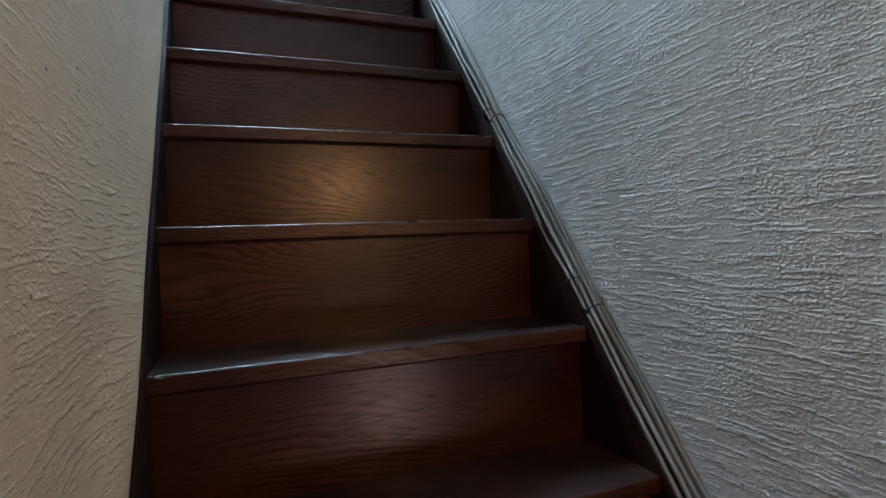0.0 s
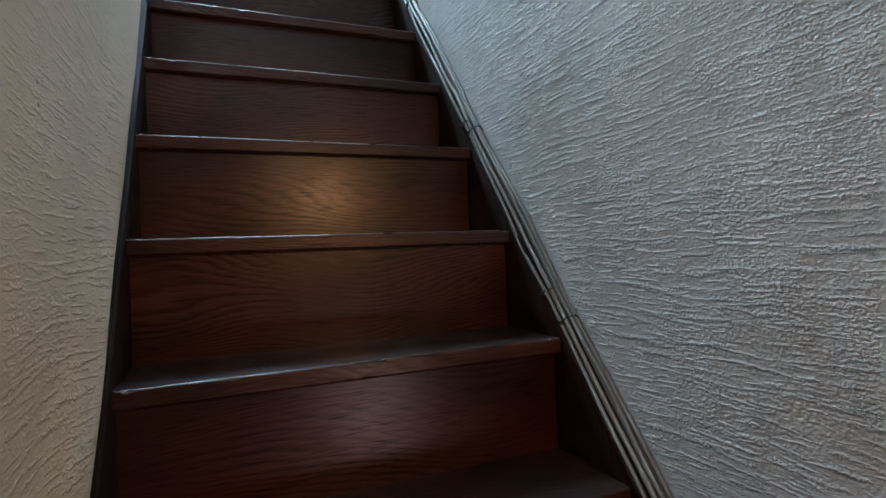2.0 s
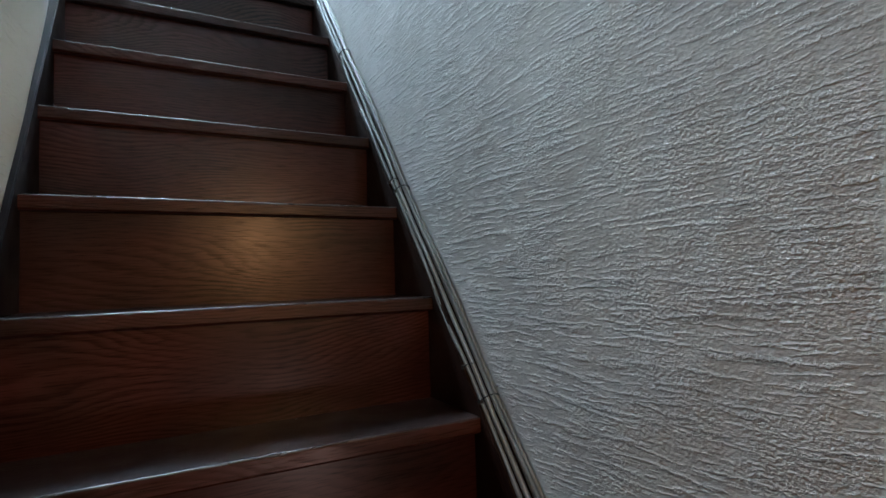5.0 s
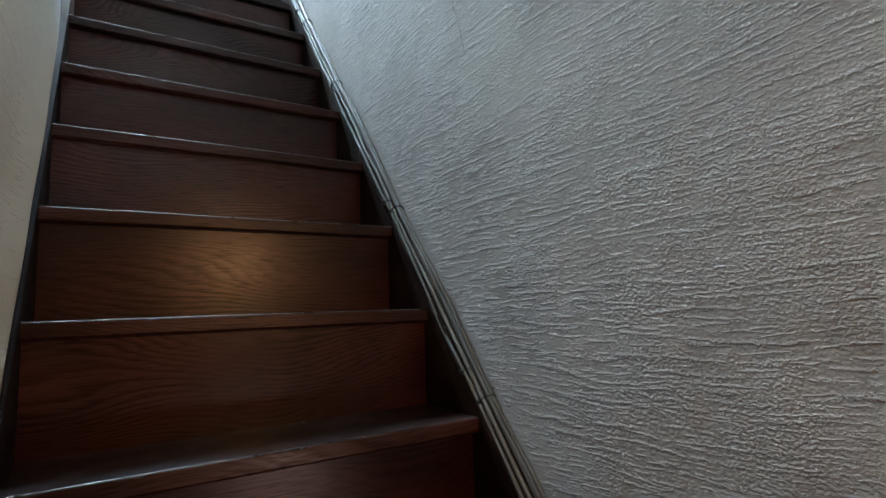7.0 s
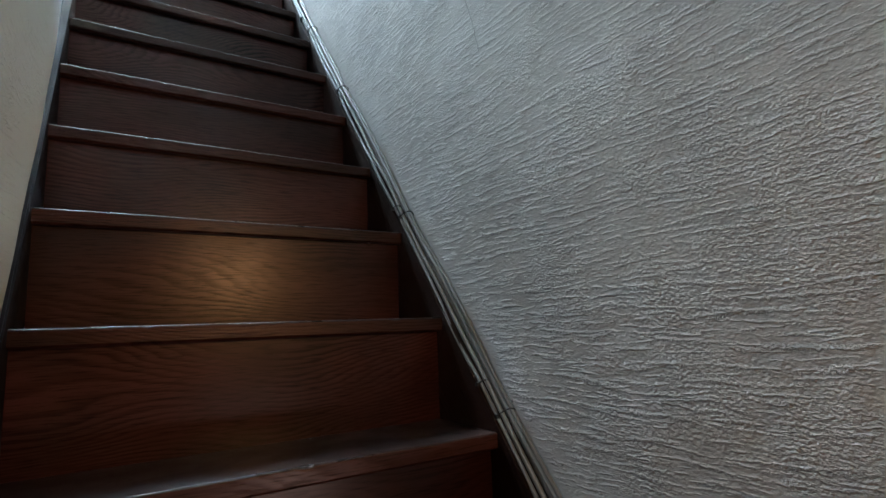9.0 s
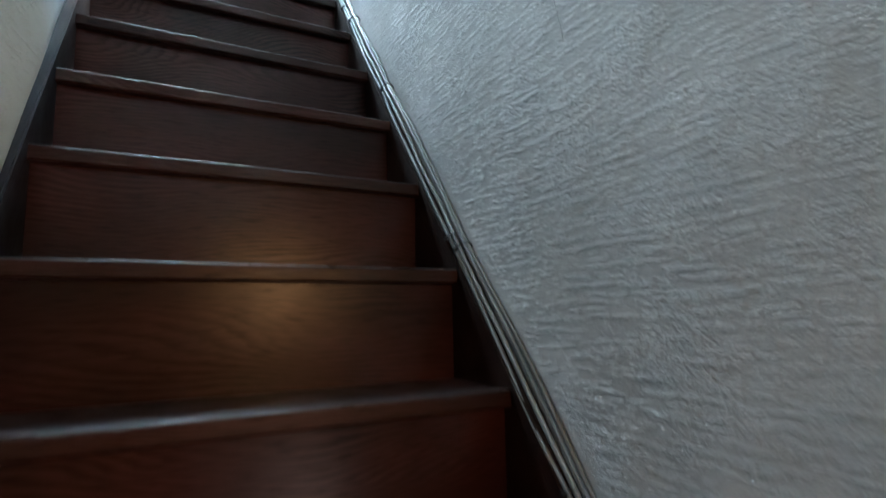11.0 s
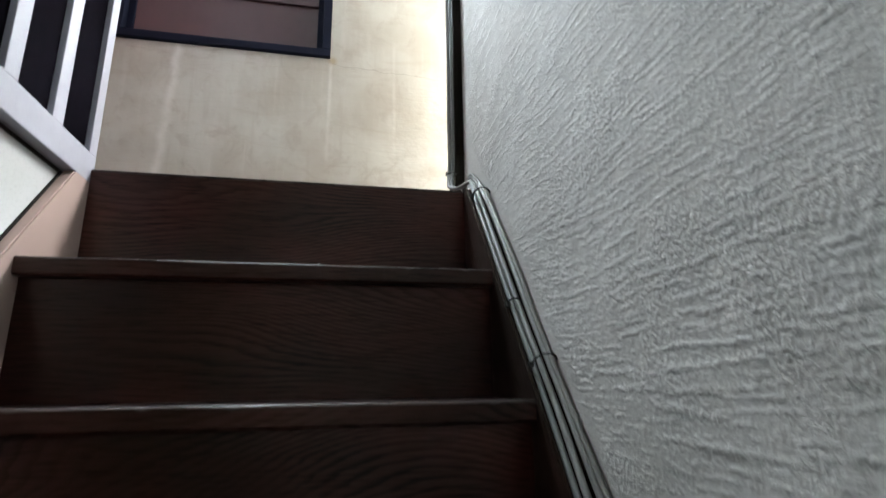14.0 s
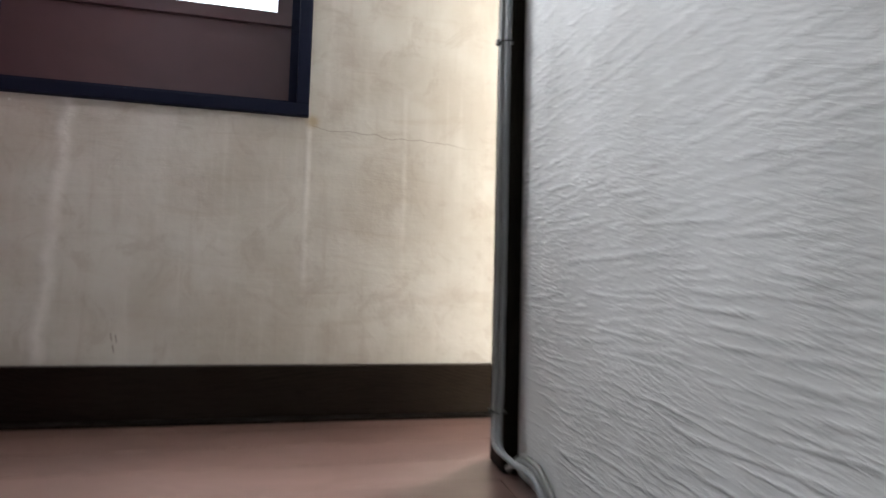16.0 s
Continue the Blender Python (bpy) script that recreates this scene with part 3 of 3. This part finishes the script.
for i in range(6):
    part("panel", a_box(-0.013, 0.004, -0.142 - 0.140 * i, -0.028 - 0.140 * i, 0.052, TALL - 0.05), DARK_PANEL, partition, "flat black panel")

# ---- post at the end of the wall ----
tagged(new("corner_post", mesh("corner_post", a_box(0.762, 0.872, 1.949, 2.020, LAND, UPPER, bevel=0.004), POST_WOOD)), "black-stained wooden post at the end of the plaster wall", "post")

# ---- landing window ----
window = tagged(new("window_1"), "navy-painted wooden window with a maroon lower board and bright panes", "window", kind="structure")
window.location = (0, FAR, 0)
F = 0.027
frame_sides = ((WIN_L, WIN_R, WIN_B, WIN_B + F), (WIN_L, WIN_R, WIN_T - F, WIN_T), (WIN_L, WIN_L + F, WIN_B + F, WIN_T - F), (WIN_R - F, WIN_R, WIN_B + F, WIN_T - F))
for x0, x1, z0, z1 in frame_sides:
    part("window_frame", a_box(x0, x1, -0.016, 0.10, z0, z1, bevel=0.003), NAVY, window)
S_L, S_R, S_B, S_T = WIN_L + F, WIN_R - F, WIN_B + F, WIN_T - F
GLASS_B = 3.745
for x0, x1, z0, z1 in ((S_L, S_L + 0.020, S_B, S_T), (S_R - 0.020, S_R, S_B, S_T), (S_L + 0.020, S_R - 0.020, S_B, S_B + 0.014), (S_L + 0.02, S_R - 0.02, S_T - 0.03, S_T)):
    part("sash", a_box(x0, x1, 0.018, 0.045, z0, z1, bevel=0.002), NAVY, window)
part("lower_board", a_box(S_L + 0.020, S_R - 0.020, 0.026, 0.040, S_B + 0.014, GLASS_B - 0.03), MAROON, window, "maroon wooden lower board")
part("glazing_rail", a_box(S_L + 0.020, S_R - 0.020, 0.018, 0.043, GLASS_B - 0.03, GLASS_B, bevel=0.002), MAROON, window)
part("glazing_stile", a_box(S_R - 0.052, S_R - 0.020, 0.020, 0.043, GLASS_B, S_T - 0.03, bevel=0.002), MAROON, window)
part("glazing_stile", a_box(S_L + 0.020, S_L + 0.052, 0.020, 0.043, GLASS_B, S_T - 0.03, bevel=0.002), MAROON, window)
part("glazing_bar", a_box(0.110, 0.122, 0.022, 0.041, GLASS_B, S_T - 0.03, bevel=0.001), MAROON, window)
for x0, x1 in ((S_L + 0.052, 0.110), (0.122, S_R - 0.052)):
    pane = part("pane", a_box(x0, x1, 0.030, 0.033, GLASS_B, S_T - 0.03), GLASS, window)
    pane.visible_shadow = False

second = tagged(new("window_2"), "white-framed window of the passage beside the landing", "window", kind="structure")
second.location = (0, FAR, 0)
for x0, x1, z0, z1 in ((W2_L, W2_R, WIN_B, 3.70), (W2_L, W2_R, WIN_T - 0.03, WIN_T), (W2_L, W2_L + 0.022, 3.70, WIN_T - 0.03), (W2_R - 0.022, W2_R, 3.70, WIN_T - 0.03)):
    part("window_frame", a_box(x0, x1, 0.02, 0.08, z0, z1, bevel=0.002), WHITE, second)
part("pane", a_box(W2_L + 0.022, W2_R - 0.022, 0.04, 0.043, 3.70, WIN_T - 0.03), GLASS, second).visible_shadow = False

# ---- cables along the stairs ----
bundle = thing("cable_bundle", (0, 0, 0), "bundle of grey vinyl cables tied along the stair side board", "cable")
TIES = (-0.30, 0.356, 0.724, 1.145, 1.45, 1.74)


LANES = ((0.7562, 0.0112, 0.0041), (0.7665, 0.0232, 0.0046), (0.7782, 0.0392, 0.0050), (0.7797, 0.0540, 0.0042))


def cable_line(lane, seed):
    """Along the side board, over the corner and up the post; pulled together at the ties."""
    rng = random.Random(seed)
    at, rise, _ = LANES[lane]
    pts, y = [], -0.5
    while y < 1.78:
        near = min(abs(y - t) for t in TIES)
        free = min(1.0, near / 0.12)
        drop = (1 - free) * 0.35
        x = at + (0.768 - at) * drop * 0.5 + free * rng.uniform(-0.003, 0.003)
        rise = LANES[lane][1] + (0.0, 0.002, 0.006, 0.010)[lane] * min(1.0, max(-0.35, 1.15 - y))
        pts.append((min(x, 0.7785), y, slope(y) + rise + (0.034 - rise) * drop + free * rng.uniform(-0.001, 0.009)))
        y += 0.083
    if lane > 1:  # tucked into the foot of the post
        lift = 0.006 * (lane - 1)
        pts += [(0.774, 1.815, LAND + 0.026 + lift), (0.772, 1.850, LAND + 0.036 + lift), (0.7705, 1.890, LAND + 0.032 + lift), (0.7695, 1.925, LAND + 0.020), (0.7690, 1.946, LAND + 0.008)]
    else:  # round the landing's corner to the post and up
        out, back = 0.006 * lane, 0.009 * lane
        pts += [(0.768 + 0.002 * lane, 1.815, LAND + 0.020), (0.765 + 0.002 * lane, 1.850, LAND + 0.034), (0.755 + 0.003 * lane, 1.888, LAND + 0.036), (0.747 - out, 1.918 + back * 0.5, LAND + 0.050), (0.751 - out, 1.937 + back * 0.8, LAND + 0.085)]
        for z in (0.14, 0.24, 0.40, 0.58, 0.80, 1.1, 1.5, 1.9, 2.3):
            pts.append((0.7565 - out + rng.uniform(-0.002, 0.0), 1.944 + back, LAND + z))
    return spline(pts, 6)


for lane in range(4):
    part("cable", tube(cable_line(lane, lane + 3), LANES[lane][2]), (CABLE, PALE_CABLE, PALE_CABLE, DULL_CABLE)[lane], bundle, smooth=True)


def tie_ring(c, wide, high, way):
    line = []
    across = Vector((1, 0, 0)) if abs(way.x) < 0.5 else Vector((0, 1, 0))
    up = way.cross(across).normalized()
    for i in range(17):
        a = 2 * math.pi * i / 16
        line.append(c + across * wide * math.cos(a) + up * high * math.sin(a))
    bm = tube(line, 0.0011, 0.0018, 6, way)
    box(bm, c.x - wide - 0.004, c.x - wide + 0.003, c.y - 0.004, c.y + 0.004, c.z - 0.004, c.z + 0.004)
    return bm


for y in TIES:
    way = Vector((0, RUN, RISE)).normalized()
    part("cable_tie", tie_ring(Vector((WIDE + 0.0185, y, slope(y) + 0.035)), 0.0190, 0.0225, way), TIE, bundle, "black nylon tie")
for y in (0.414, 0.762, 1.545):
    part("cable_tie", tie_ring(Vector((0.7612, y, slope(y) + 0.0185)), 0.0115, 0.0125, way), TIE, bundle, "black nylon tie")
for z in (0.095, 0.68):
    part("cable_tie", tie_ring(Vector((0.7530, 1.949, LAND + z)), 0.011, 0.012, Vector((0, 0, 1))), TIE, bundle, "black nylon tie")

# ---- small things on the walls and treads ----
# crack as a surface tube, its grey standing for the recess's shade
crack = spline([(RIGHT - 0.0003, y, z) for y, z in ((0.458, 2.115), (0.451, 2.070), (0.443, 2.022), (0.426, 1.978), (0.415, 1.932), (0.407, 1.890))], 5)
crack = [p + Vector((0, 0.003 * noise.noise(p * 60), 0)) for p in crack]
part("hairline_crack", tube(crack, 0.00042, 0.0006, 6), RECESS_GREY, wall_right, "thin dark crack")


def pin(r):
    bm = bmesh.new()
    bmesh.ops.create_uvsphere(bm, u_segments=12, v_segments=6, radius=r, matrix=Matrix.Diagonal((0.45, 1, 1, 1)))
    return bm


SPECKS = ((0.053, 1.436, 0.0022), (0.158, 1.470, 0.0022), (0.298, 1.305, 0.0020), (-0.011, 1.246, 0.0024), (0.163, 1.182, 0.0022), (0.159, 1.447, 0.0018))
nail = tagged(new("cable_nail", mesh("cable_nail", pin(0.0036), WHITE, True)), "small white nail head in the plaster wall", "nail", "nails in the wall")
nail.location = (RIGHT, 0.353, 1.155)
copy_thing(nail, Matrix.Translation((RIGHT, 0.057, 0.910)))
for y, z, r in SPECKS:
    part("pale_speck", pin(r), WHITE, wall_left, "small whitish speck", at=(LEFT + 0.0005, y, z), smooth=True)
# pits as small domes, the hollows' shade put into their grey
for y, z, r in ((1.485, 2.503, 0.0045), (1.368, 2.370, 0.0040), (1.376, 2.366, 0.0025)):
    part("plaster_pit", pin(r), RECESS_GREY, wall_left, "small grey pit", at=(LEFT - 0.0008, y, z), smooth=True)
rng = random.Random(4)
crumb = bmesh.new()
bmesh.ops.create_icosphere(crumb, subdivisions=1, radius=0.0026)
for v in crumb.verts:
    v.co *= rng.uniform(0.7, 1.2)
    v.co.z *= 0.5
crumb = tagged(new("plaster_crumb", mesh("plaster_crumb", crumb, WHITE)), "tiny pale crumb of plaster lying on a tread", "crumb")
crumb.location = (0.455, 0.548, height(2) + 0.0012)

# ---- boards of the upper floor ----
part("floor_board", a_box(0, WIDE, 0, 0.09, -0.022, 0, bevel=0.0012), FLOOR_WOOD, floor_upper, at=(0, EDGE + 0.020, LAND))
BOARD = 0.103
for x0, x1, y0 in ((-1.1, 2.6, EDGE + 0.111), (-1.1, 2.6, EDGE + 0.111 + BOARD), (-1.1, 2.6, EDGE + 0.111 + 2 * BOARD), (-1.1, 2.6, EDGE + 0.111 + 3 * BOARD)):
    part("floor_board", a_box(0, x1 - x0, 0, min(BOARD, FAR - y0) - 0.001, -0.022, 0, bevel=0.0012), FLOOR_WOOD, floor_upper, at=(x0, y0, LAND))
part("floor_board", a_box(0, 1.07, 0, 0.11, -0.022, 0, bevel=0.0012), FLOOR_WOOD, floor_upper, at=(-1.1, EDGE, LAND))
part("floor_board", a_box(0, RIGHT + 0.1 - WIDE - 0.002, 0, 0.08, -0.022, 0, bevel=0.0012), FLOOR_WOOD, floor_upper, at=(WIDE + 0.002, EDGE + 0.03, LAND))
for i in range(9):
    part("floor_board", a_box(0, 1.7, 0, BOARD - 0.001, -0.022, 0, bevel=0.0012), FLOOR_WOOD, floor_upper, at=(RIGHT + 0.105, EDGE + 0.11 - BOARD * (i + 1), LAND)) if EDGE + 0.11 - BOARD * (i + 1) > 1.0 else None
